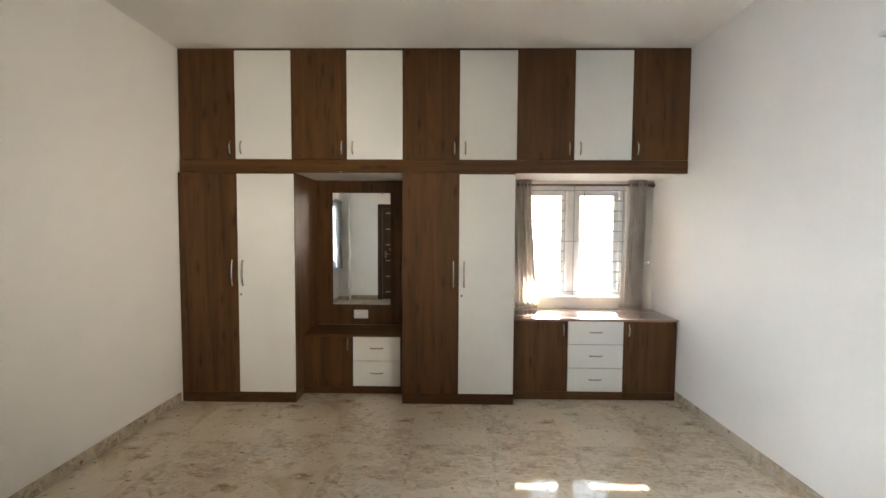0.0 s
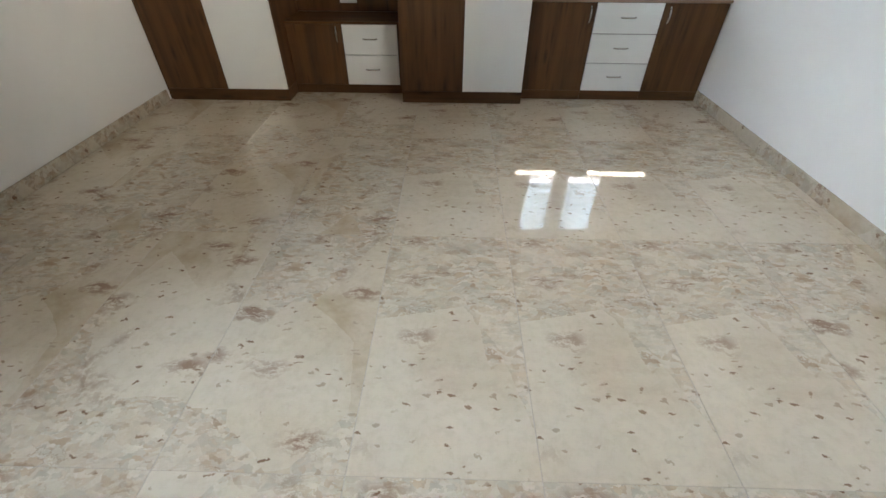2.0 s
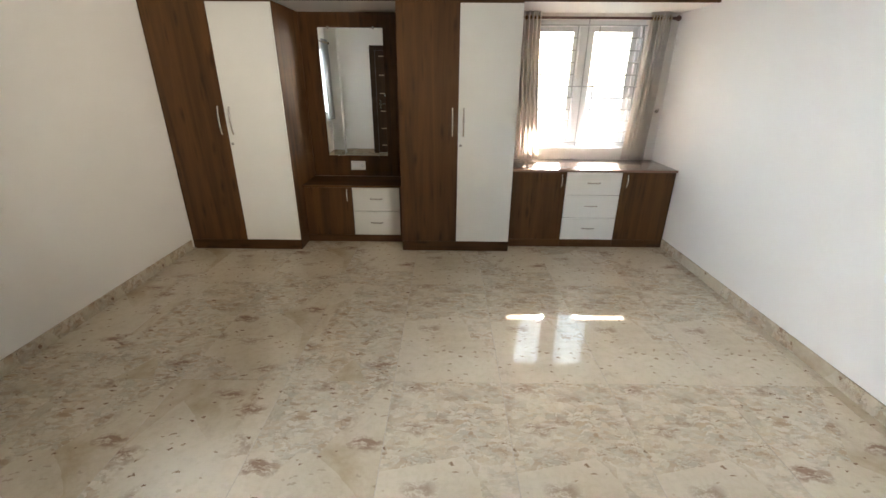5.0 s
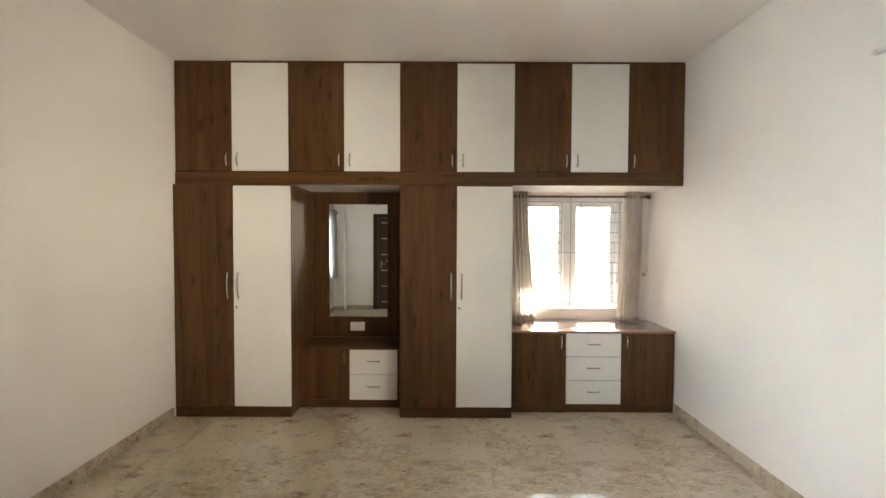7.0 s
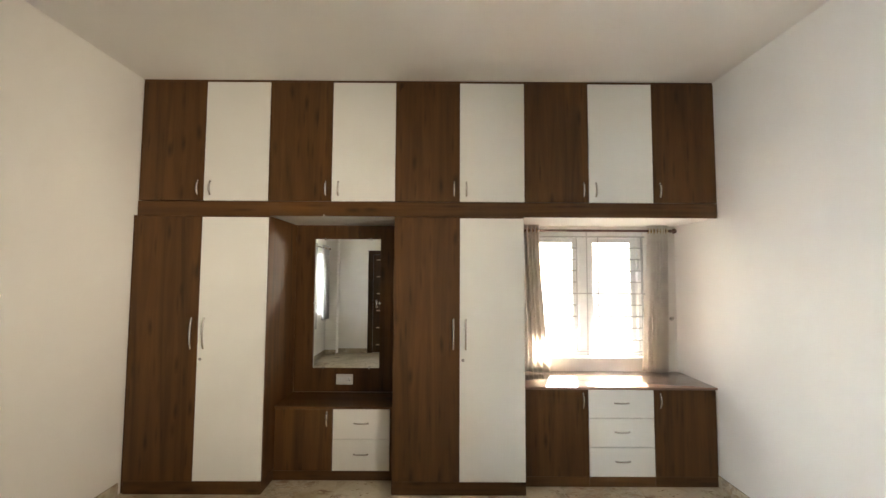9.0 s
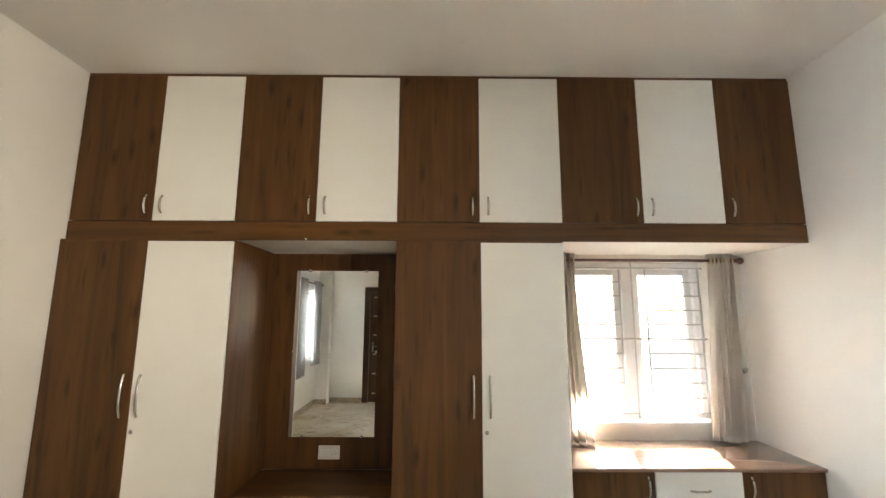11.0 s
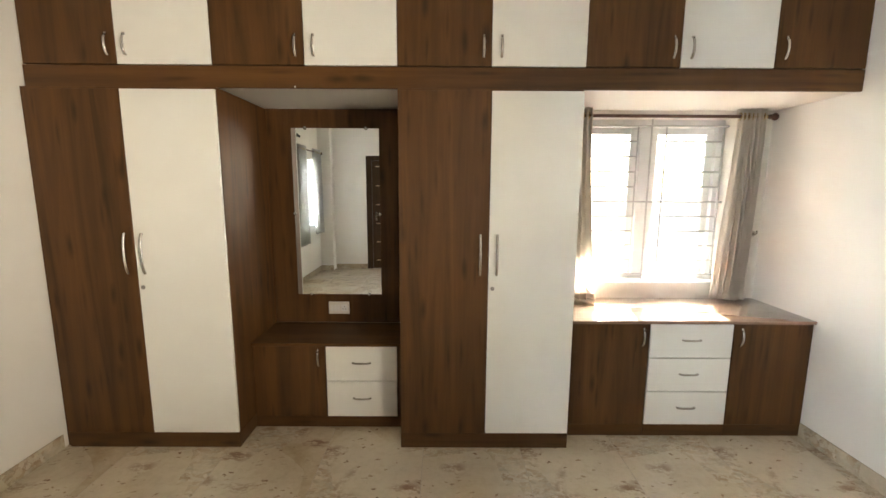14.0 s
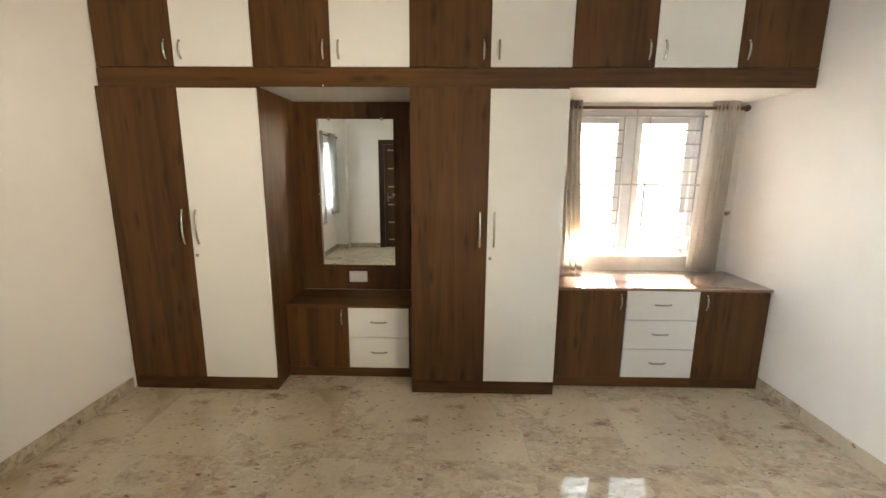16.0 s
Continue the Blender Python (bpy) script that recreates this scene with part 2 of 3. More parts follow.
    l.new(rr.outputs[0], b.inputs["Roughness"])
    return m


WALL = paint("wall_paint", (0.80, 0.765, 0.70), (0.765, 0.73, 0.665))
CEIL = paint("ceiling_paint", (0.80, 0.77, 0.72), (0.77, 0.74, 0.69), 0.7)
WOOD_Z = wood("walnut_laminate", "z")
WOOD_X = wood("walnut_laminate_level", "x", 0.42)
# worktop walnut kept paler: window glare and bounce put into its hue
WOOD_TOP_GLARE = wood("walnut_worktop_glare", "x", 0.20, 1.0, 0.45, (0.27, 0.170, 0.122))
WOOD_TOP_GLARE.node_tree.nodes["Principled BSDF"].inputs["Coat Weight"].default_value = 0.8
WOOD_TOP_GLARE.node_tree.nodes["Principled BSDF"].inputs["Coat Roughness"].default_value = 0.12
DARKWOOD = wood("stained_door_wood", "z", 0.4, 0.5)
TILE = marble("polished_tile")
# floor tile tinted darker: shade on the upright skirting put into the colour
SKIRT_SHADED = marble("shaded_skirting_tile", 0.05, (0.84, 0.79, 0.70))
GROUT, gn, gl, gb = material("grout", (0.36, 0.31, 0.25), 0.85)
gl.new(ramp(gn, gl, tex_noise(gn, gl, coords(gn, gl, (1, 1, 1)), 60, 3).outputs["Fac"], [(0.3, (0.44, 0.38, 0.30)), (0.7, (0.54, 0.47, 0.38))]), gb.inputs["Base Color"])


def gloss_white():
    m, n, l, b = material("white_laminate", (0.76, 0.745, 0.69), 0.16)
    v = coords(n, l, (1, 1, 1), 4.0)
    l.new(ramp(n, l, tex_noise(n, l, v, 1.2, 4).outputs["Fac"], [(0.3, (0.775, 0.76, 0.705)), (0.7, (0.745, 0.73, 0.675))]), b.inputs["Base Color"])
    orange = tex_noise(n, l, v, 55, 3)
    bump(n, l, b, orange.outputs["Fac"], 0.03, 0.0006)
    rr = n.new("ShaderNodeMapRange")
    rr.inputs["To Min"].default_value, rr.inputs["To Max"].default_value = 0.13, 0.24
    l.new(tex_noise(n, l, v, 3.5, 5, 0.65).outputs["Fac"], rr.inputs["Value"])
    l.new(rr.outputs[0], b.inputs["Roughness"])
    return m


def metal(name, color, rough):
    m, n, l, b = material(name, color, rough, 1.0)
    rr = n.new("ShaderNodeMapRange")
    rr.inputs["To Min"].default_value, rr.inputs["To Max"].default_value = rough * 0.8, rough * 1.4
    l.new(tex_noise(n, l, coords(n, l, (40, 40, 40)), 3, 3).outputs["Fac"], rr.inputs["Value"])
    l.new(rr.outputs[0], b.inputs["Roughness"])
    return m


def plastic(name, color, rough):
    m, n, l, b = material(name, color, rough)
    c2 = tuple(c * 0.93 for c in color)
    l.new(ramp(n, l, tex_noise(n, l, coords(n, l, (1, 1, 1)), 6, 4).outputs["Fac"], [(0.35, color), (0.65, c2)]), b.inputs["Base Color"])
    return m


def fabric(name, a, b_, let=0.3):
    m, n, l, b = material(name, a, 0.85)
    big = tex_noise(n, l, coords(n, l, (1, 1, 1)), 5, 3)
    warp = tex_noise(n, l, coords(n, l, (420, 420, 30)), 1, 2)
    weft = tex_noise(n, l, coords(n, l, (30, 30, 420)), 1, 2)
    col = ramp(n, l, big.outputs["Fac"], [(0.3, a), (0.7, b_)])
    w = mix(n, l, 0.5, warp.outputs["Color"], weft.outputs["Color"])
    col = mix(n, l, 0.25, col, w, "OVERLAY")
    l.new(col, b.inputs["Base Color"])
    bump(n, l, b, weft.outputs["Fac"], 0.2, 0.0005)
    tr = n.new("ShaderNodeBsdfTranslucent")
    l.new(col, tr.inputs["Color"])
    ms = n.new("ShaderNodeMixShader")
    ms.inputs[0].default_value = let
    l.new(b.outputs[0], ms.inputs[1])
    l.new(tr.outputs[0], ms.inputs[2])
    l.new(ms.outputs[0], n["Material Output"].inputs["Surface"])
    return m


WHITE = gloss_white()
DULL = metal("dark_nickel", (0.30, 0.28, 0.26), 0.3)
CHROME = metal("brushed_nickel", (0.56, 0.54, 0.51), 0.22)
BRASS = metal("dull_brass", (0.55, 0.40, 0.20), 0.3)
UPVC = plastic("white_upvc", (0.80, 0.80, 0.79), 0.3)
GRILLE_PAINT = plastic("grille_enamel", (0.50, 0.50, 0.49), 0.4)
PLATE = plastic("ivory_plastic", (0.74, 0.72, 0.67), 0.35)
BLACK = plastic("black_plastic", (0.02, 0.02, 0.02), 0.4)
ROD = plastic("dark_rod", (0.10, 0.045, 0.028), 0.35)
INLAY = plastic("pale_inlay", (0.42, 0.30, 0.21), 0.4)
CLOTH = fabric("grey_beige_linen", (0.80, 0.755, 0.69), (0.74, 0.695, 0.63), 0.5)
CLOTH_BLUE = fabric("grey_linen", (0.46, 0.45, 0.42), (0.40, 0.39, 0.37), 0.35)
MIRROR = metal("mirror_silver", (0.90, 0.92, 0.91), 0.004)
MIRROR.node_tree.nodes["Principled BSDF"].inputs["Roughness"].default_value = 0.0
for link in list(MIRROR.node_tree.links):
    if link.to_socket.name == "Roughness":
        MIRROR.node_tree.links.remove(link)
GLASS, _, _, glass_b = material("window_glass", (0.97, 0.98, 0.98), 0.0)
glass_b.inputs["Transmission Weight"].default_value = 1.0
glass_b.inputs["IOR"].default_value = 1.45
FARWALL = paint("pale_plaster", (0.78, 0.78, 0.76), (0.72, 0.73, 0.70), 0.9)
AWNING = fabric("awning_sheet", (0.66, 0.74, 0.80), (0.60, 0.69, 0.76), 0.6)
GROUND = paint("dry_ground", (0.46, 0.41, 0.34), (0.38, 0.34, 0.27), 0.9)


# ---- mesh helpers ----
def box(bm, x0, x1, y0, y1, z0, z1, bevel=0.0, seg=1):
    r = bmesh.ops.create_cube(bm, size=1.0)
    vs = r["verts"]
    bmesh.ops.scale(bm, vec=(x1 - x0, y1 - y0, z1 - z0), verts=vs)
    bmesh.ops.translate(bm, vec=((x0 + x1) / 2, (y0 + y1) / 2, (z0 + z1) / 2), verts=vs)
    if bevel:
        es = list({e for v in vs for e in v.link_edges})
        bmesh.ops.bevel(bm, geom=es, offset=bevel, segments=seg, affect="EDGES", profile=0.5)
    return bm


def tube(bm, points, radius, sides=10, flat=1.0):
    """A swept round or flattened bar through points."""
    pts = [Vector(p) for p in points]
    rings = []
    for i, p in enumerate(pts):
        d = (pts[min(i + 1, len(pts) - 1)] - pts[max(i - 1, 0)]).normalized()
        side = d.cross(Vector((0, 0, 1)) if abs(d.z) < 0.9 else Vector((0, 1, 0))).normalized()
        up = side.cross(d)
        rings.append([bm.verts.new(p + radius * (math.cos(a) * side + flat * math.sin(a) * up)) for a in (2 * math.pi * k / sides for k in range(sides))])
    for a, b in zip(rings, rings[1:]):
        for k in range(sides):
            bm.faces.new((a[k], a[(k + 1) % sides], b[(k + 1) % sides], b[k]))
    bm.faces.new(rings[0])
    bm.faces.new(list(reversed(rings[-1])))
    bmesh.ops.recalc_face_normals(bm, faces=bm.faces)
    return bm


def lathe(bm, origin, axis, profile, sides=20):
    """profile: (distance along axis, radius)."""
    axis = Vector(axis).normalized()
    u = axis.orthogonal().normalized()
    w = axis.cross(u)
    rings = []
    for d, r in profile:
        c = Vector(origin) + axis * d
        rings.append([bm.verts.new(c + r * (math.cos(a) * u + math.sin(a) * w)) for a in (2 * math.pi * k / sides for k in range(sides))])
    for a, b in zip(rings, rings[1:]):
        for k in range(sides):
            bm.faces.new((a[k], a[(k + 1) % sides], b[(k + 1) % sides], b[k]))
    bm.faces.new(rings[0])
    bm.faces.new(list(reversed(rings[-1])))
    bmesh.ops.recalc_face_normals(bm, faces=bm.faces)
    return bm


def mesh_of(name, bm, mat, smooth=False):
    me = bpy.data.meshes.new(name)
    bm.to_mesh(me)
    bm.free()
    me.materials.append(mat)
    if smooth:
        me.polygons.foreach_set("use_smooth", [True] * len(me.polygons))
        me.set_sharp_from_angle(angle=radians(40))
    return me


def part(name, bm, mat, parent, label="", smooth=False, at=None):
    ob = new(name, mesh_of(name, bm, mat, smooth))
    ob.parent = parent
    if at:
        ob.location = at
    return tagged(ob, label) if label else ob


def thing(name, at, label, category, group="", kind=""):
    ob = new(name)
    ob.location = at
    ob.empty_display_size = 0.1
    return tagged(ob, label, category, group, kind)


def setting(name, bm, mat, label, category):
    return tagged(new(name, mesh_of(name, bm, mat)), label, category, kind="structure")


B = bmesh.new

# ---- structure ----
bm = B()
box(bm, XL - TH, WX0, YF, YF + TH, 0, ZC)
box(bm, WX1, XR + TH, YF, YF + TH, 0, ZC)
box(bm, WX0, WX1, YF, YF + TH, 0, WZ0)
box(bm, WX0, WX1, YF, YF + TH, WZ1, ZC)
wall_north = setting("wall_north", bm, WALL, "cream painted plaster wall with a window opening", "wall")
# east wall, with the added opening for the fill lamp
bm = B()
box(bm, XR, XR + TH, YB - TH, EY0, 0, ZC)
box(bm, XR, XR + TH, EY1, YF, 0, ZC)
box(bm, XR, XR + TH, EY0, EY1, 0, EZ0)
box(bm, XR, XR + TH, EY0, EY1, EZ1, ZC)
wall_east = setting("wall_east", bm, WALL, "plain cream painted plaster side wall", "wall")
bm = B()
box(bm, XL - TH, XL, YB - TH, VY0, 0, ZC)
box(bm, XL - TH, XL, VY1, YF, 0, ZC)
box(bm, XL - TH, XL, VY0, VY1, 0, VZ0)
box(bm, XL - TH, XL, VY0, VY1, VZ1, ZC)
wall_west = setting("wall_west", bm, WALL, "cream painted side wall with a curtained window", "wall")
bm = B()
box(bm, XL, DX0, YB - TH, YB, 0, ZC)
box(bm, DX1, XR, YB - TH, YB, 0, ZC)
box(bm, DX0, DX1, YB - TH, YB, DZ1, ZC)
wall_south = setting("wall_south", bm, WALL, "cream painted wall with a dark wooden door", "wall")
bm = B()
box(bm, XL, -2.29, YB, -0.55, 0, ZC, 0.004)
setting("wall_column", bm, WALL, "cream painted structural column in the room corner", "column")
bm = B()
box(bm, XL - TH, XR + TH, YB - TH, YF + TH, ZC, ZC + 0.15)
setting("ceiling", bm, CEIL, "plain off-white painted concrete ceiling", "ceiling")
bm = B()
box(bm, XL - TH, XR + TH, YB - TH, YF + TH, -0.20, -0.003)
floor = setting("floor", bm, GROUT, "polished cream marble-look tiles with brown flecks", "floor")
bm = B()
box(bm, -150, 150, -150, 150, -0.75, -0.45)
setting("ground", bm, GROUND, "dry bare ground outside the house", "ground")
# added backdrop wall, kept low so sun reaches the ground and bounces indoors
bm = B()
box(bm, -9, 13, 9.0, 9.25, -0.45, 1.35, 0.01)
box(bm, -9, 13, 8.93, 9.32, 1.35, 1.45, 0.02)
setting("backdrop", bm, FARWALL, "low pale plastered backdrop wall added outside the window", "backdrop")
bm = B()
box(bm, DX0 - 0.3, DX1 + 0.3, YB - TH - 1.2, YB - TH - 1.1, 0, 2.8)
setting("wall_passage", bm, WALL, "cream wall behind the bedroom door", "wall")

bm = B()
box(bm, WX0 - 1.1, XR + 1.4, YF + TH, 6.362, 2.30, 2.306)
setting("awning", bm, AWNING, "pale translucent sheet awning over the window outside", "awning")

# loft slab and its fascia
LZ0, LZ1, LY = 2.155, 2.272, 3.805
bm = B()
box(bm, XL, XR, LY + 0.018, YF, LZ0 + 0.004, LZ1 - 0.004)
setting("loft_slab", bm, CEIL, "white painted concrete loft slab over the wardrobes", "loft")
bm = B()
box(bm, XL + 0.006, XR - 0.006, LY - 0.002, LY + 0.018, LZ0, LZ1, 0.0015)
trim = setting("trim", bm, WOOD_X, "walnut laminate fascia board along the loft edge", "trim")
bm = B()
box(bm, XL + 0.004, XR - 0.004, LY + 0.010, LY + 0.03, 3.262, ZC)
setting("trim_top", bm, WOOD_X, "dark walnut filler strip under the ceiling", "trim")


cap = new("screw_cap", None)
cap.location = (-1.02, LY - 0.002, LZ0 + 0.006)
tagged(cap, "tiny white screw cap on the walnut fascia board", "screw cap")


# ---- fittings ----
def bow_handle(parent, x, y, z, length, upright=True):
    """A slim arched pull, standing off the face towards -y."""
    bm = B()
    pts = []
    for k in range(13):
        s = k / 12
        d = 0.005 + (0.019 if upright else 0.013) * (1 - abs(2 * s - 1) ** (2.6 if upright else 4.0))
        o = (s - 0.5) * length
        pts.append((x, y - d, z + o) if upright else (x + o, y - d, z))
    tube(bm, pts, 0.0074, 10, 0.8)
    for s in (-1, 1):
        o = s * length * 0.47
        p = (x, y, z + o) if upright else (x + o, y, z)
        lathe(bm, p, (0, -1, 0), [(0, 0.0065), (0.008, 0.006)], 8)
    return part("handle", bm, CHROME, parent, "arched brushed metal handle", True)


def door_leaf(parent, x0, x1, y, z0, z1, mat, label):
    bm = B()
    box(bm, x0 + 0.0015, x1 - 0.0015, y, y + 0.018, z0 + 0.0015, z1 - 0.0015, 0.0012)
    return part("door", bm, mat, parent, label)


def lock(parent, x, y, z):
    bm = B()
    lathe(bm, (x, y, z), (0, -1, 0), [(0, 0.012), (0.004, 0.012), (0.006, 0.010), (0.006, 0.004), (0.003, 0.003)], 18)
    return part("lock", bm, DULL, parent, "small round cylinder lock", True)


bm = B()
lathe(bm, (0, 0, 0), (0, -1, 0), [(0, 0.006), (0.0015, 0.006), (0.003, 0.004)], 12)
part("cap", bm, UPVC, cap, "", True)

# ---- loft cupboards ----
LX = [-2.522, -2.001, -1.479, -0.965, -0.449, 0.076, 0.604, 1.128, 1.652, 2.166]
CZ0, CZ1 = 2.276, 3.264


def loft_cupboard(x0, xm, x1, label):
    c = thing("loft_cupboard", (x0, LY, CZ0), label, "cupboard", "loft cupboards")
    h = CZ1 - CZ0
    end = (x1 if x1 else xm) - x0
    bm = B()
    box(bm, 0.002, end - 0.002, 0.020, 0.62, 0.002, h - 0.006)
    part("body", bm, WOOD_Z, c)
    d = door_leaf(c, 0, xm - x0, 0, 0, h, WOOD_Z, "walnut laminate door")
    bow_handle(d, (xm - x0 - 0.045) if x1 else 0.052, 0, 0.105, 0.115)
    if x1:
        d = door_leaf(c, xm - x0, end, 0, 0, h, WHITE, "glossy white laminate door")
        bow_handle(d, xm - x0 + 0.055, 0, 0.105, 0.115)
    return c


for k in range(0, 8, 2):
    loft_cupboard(LX[k], LX[k + 1], LX[k + 2], "closed loft cupboard with one walnut and one white door")
loft_cupboard(LX[8], LX[9], None, "closed single-door walnut loft cupboard beside the wall")


# ---- tall wardrobes ----
def wardrobe(x0, xm, x1, label):
    y = 3.752
    w = thing("wardrobe", (x0, y, 0), label, "wardrobe", "tall wardrobes")
    a, b = xm - x0, x1 - x0
    bm = B()
    box(bm, 0.0, b, 0.020, 0.66, 0.10, 2.150, 0.001)
    part("body", bm, WOOD_Z, w)
    bm = B()
    box(bm, 0.0, b + 0.002, 0.004, 0.64, 0.0, 0.0985, 0.002)
    part("plinth", bm, WOOD_X, w)
    d = door_leaf(w, 0, a, 0, 0.10, 2.137, WOOD_Z, "walnut laminate door")
    bow_handle(d, a - 0.05, 0, 1.222, 0.24)
    d = door_leaf(w, a, b, 0, 0.10, 2.137, WHITE, "glossy white laminate door")
    bow_handle(d, a + 0.048, 0, 1.222, 0.24)
    lock(d, a + 0.026, 0, 1.022)
    return w


wardrobe(-2.500, -1.970, -1.446, "tall closed wardrobe with walnut and white doors beside the wall")
wardrobe(-0.445, 0.076, 0.588, "tall closed wardrobe with walnut and white doors beside the window")
bm = B()
box(bm, XL + 0.002, -2.502, 3.775, 3.80, 0.0, 2.150)
setting("trim_side", bm, WOOD_Z, "narrow walnut filler strip beside the wall", "trim")


# ---- dressing niche ----
DY = 3.980
nx0, nx1 = -1.443, -0.448
cab = thing("dressing_cabinet", (nx0, DY, 0), "low walnut dressing cabinet with two white drawers", "cabinet")
bm = B()
box(bm, 0, nx1 - nx0, 0.020, 0.41, 0.076, 0.572)
part("body", bm, WOOD_Z, cab)
bm = B()
box(bm, 0, nx1 - nx0, 0.003, 0.41, 0.0, 0.0745, 0.0015)
part("plinth", bm, WOOD_X, cab)
dl = door_leaf(cab, 0.004, 0.480, 0, 0.076, 0.572, WOOD_Z, "walnut laminate door")
bow_handle(dl, 0.435, 0, 0.495, 0.115)
bm = B()
box(bm, 0.957, nx1 - nx0, 0.002, 0.019, 0.076, 0.572, 0.001)
part("filler", bm, WOOD_Z, cab)


def drawer(parent, x0, x1, z0, z1):
    bm = B()
    box(bm, x0 + 0.002, x1 - 0.002, 0, 0.018, z0 + 0.002, z1 - 0.002, 0.0012)
    d = part("drawer", bm, WHITE, parent, "glossy white drawer front")
    bow_handle(d, (x0 + x1) / 2, 0, (z0 + z1) / 2 + 0.008, 0.118, False)
    return d


drawer(cab, 0.483, 0.955, 0.331, 0.572)
drawer(cab, 0.483, 0.955, 0.076, 0.329)
top = thing("dressing_table_top", (nx0, DY, 0.575), "walnut laminate shelf top in the dressing niche", "table top")
bm = B()
box(bm, 0.0005, nx1 - nx0 - 0.001, -0.012, 0.418, 0, 0.020, 0.0015)
part("board", bm, WOOD_X, top)

panel = thing("back_panel", (nx0, 4.403, 0.596), "dark walnut laminate panel behind the mirror", "panel")
bm = B()
box(bm, 0.0, nx1 - nx0, 0.0, 0.030, 0.0, 1.555)
part("board", bm, WOOD_Z, panel)

mx0, mx1, mz0, mz1 = -1.266, -0.643, 0.815, 2.019
mirror = thing("wall_mirror", (mx0, 4.395, mz0), "tall frameless mirror held by small metal clips", "mirror")
bm = B()
box(bm, 0, mx1 - mx0, 0.0, 0.006, 0, mz1 - mz0, 0.0012)
part("glass", bm, MIRROR, mirror)
for cx, cz in ((0.10, 0.0), (0.53, 0.0), (0.10, mz1 - mz0), (0.53, mz1 - mz0), (0.0, 0.60), (mx1 - mx0, 0.60)):
    bm = B()
    lathe(bm, (cx, 0.007, cz), (0, -1, 0), [(0, 0.013), (0.009, 0.013), (0.014, 0.010), (0.016, 0.004)], 14)
    part("clip", bm, CHROME, mirror, "small metal mirror clip", True)

plate = thing("switch_plate", (-0.965, 4.402, 0.711), "ivory plastic switch and socket plate below the mirror", "switch")
bm = B()
box(bm, -0.077, 0.077, -0.010, 0, -0.047, 0.047, 0.004, 2)
part("plate", bm, PLATE, plate)
for k in range(3):
    bm = B()
    box(bm, -0.062 + 0.024 * k, -0.042 + 0.024 * k, -0.014, -0.010, -0.024, 0.024, 0.002)
    part("switch", bm, UPVC, plate)
bm = B()
box(bm, 0.016, 0.064, -0.013, -0.010, -0.026, 0.026, 0.002)
sk = part("socket", bm, UPVC, plate)
for px_, pz_ in ((0.031, -0.008), (0.049, -0.008), (0.040, 0.012)):
    bm = B()
    lathe(bm, (px_, -0.0131, pz_), (0, -1, 0), [(0, 0.0035), (0.0006, 0.0035)], 8)
    part("socket_hole", bm, BLACK, sk)

# ---- window counter ----
CY = 3.888


def counter_cabinet(x0, x1, name, label):
    c = thing(name, (x0, CY, 0), label, "cabinet", "cabinets under the window")
    w = x1 - x0
    bm = B()
    box(bm, 0.001, w - 0.001, 0.020, 0.55, 0.080, 0.762)
    part("body", bm, WOOD_Z, c)
    bm = B()
    box(bm, 0.0, w, 0.004, 0.545, 0.0, 0.0785, 0.0015)
    part("plinth", bm, WOOD_X, c)
    return c, w


c, w = counter_cabinet(0.592, 1.126, "base_cabinet", "closed walnut base cabinet beside the wardrobe")
d = door_leaf(c, 0, w, 0, 0.080, 0.763, WOOD_Z, "walnut laminate door")
bow_handle(d, w - 0.045, 0, 0.680, 0.115)
c, w = counter_cabinet(1.128, 1.656, "drawer_cabinet", "base cabinet with three glossy white drawers")
for z0, z1 in ((0.080, 0.308), (0.310, 0.537), (0.539, 0.763)):
    drawer(c, 0, w, z0, z1)
c, w = counter_cabinet(1.658, 2.160, "base_cabinet", "closed walnut base cabinet beside the wall")
d = door_leaf(c, 0, w, 0, 0.080, 0.763, WOOD_Z, "walnut laminate door")
bow_handle(d, 0.047, 0, 0.680, 0.115)
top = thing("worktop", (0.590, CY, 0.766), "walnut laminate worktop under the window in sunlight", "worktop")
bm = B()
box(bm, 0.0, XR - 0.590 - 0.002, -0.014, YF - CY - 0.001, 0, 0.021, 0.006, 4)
part("board", bm, WOOD_TOP_GLARE, top, "", True)


# ---- windows ----
def sash(parent, x0, x1, y, z0, z1):
    bm = B()
    f = 0.052
    box(bm, x0, x0 + f, y, y + 0.035, z0, z1, 0.004)
    box(bm, x1 - f, x1, y, y + 0.035, z0, z1, 0.004)
    box(bm, x0 + f, x1 - f, y + 0.001, y + 0.034, z0, z0 + f, 0.004)
    box(bm, x0 + f, x1 - f, y + 0.001, y + 0.034, z1 - f, z1, 0.004)
    s = part("sash", bm, UPVC, parent, "white sliding sash")
    bm = B()
    box(bm, x0 + f - 0.004, x1 - f + 0.004, y + 0.015, y + 0.019, z0 + f - 0.004, z1 - f + 0.004)
    p = part("pane", bm, GLASS, s, "clear glass pane")
    p.visible_shadow = False
    return s


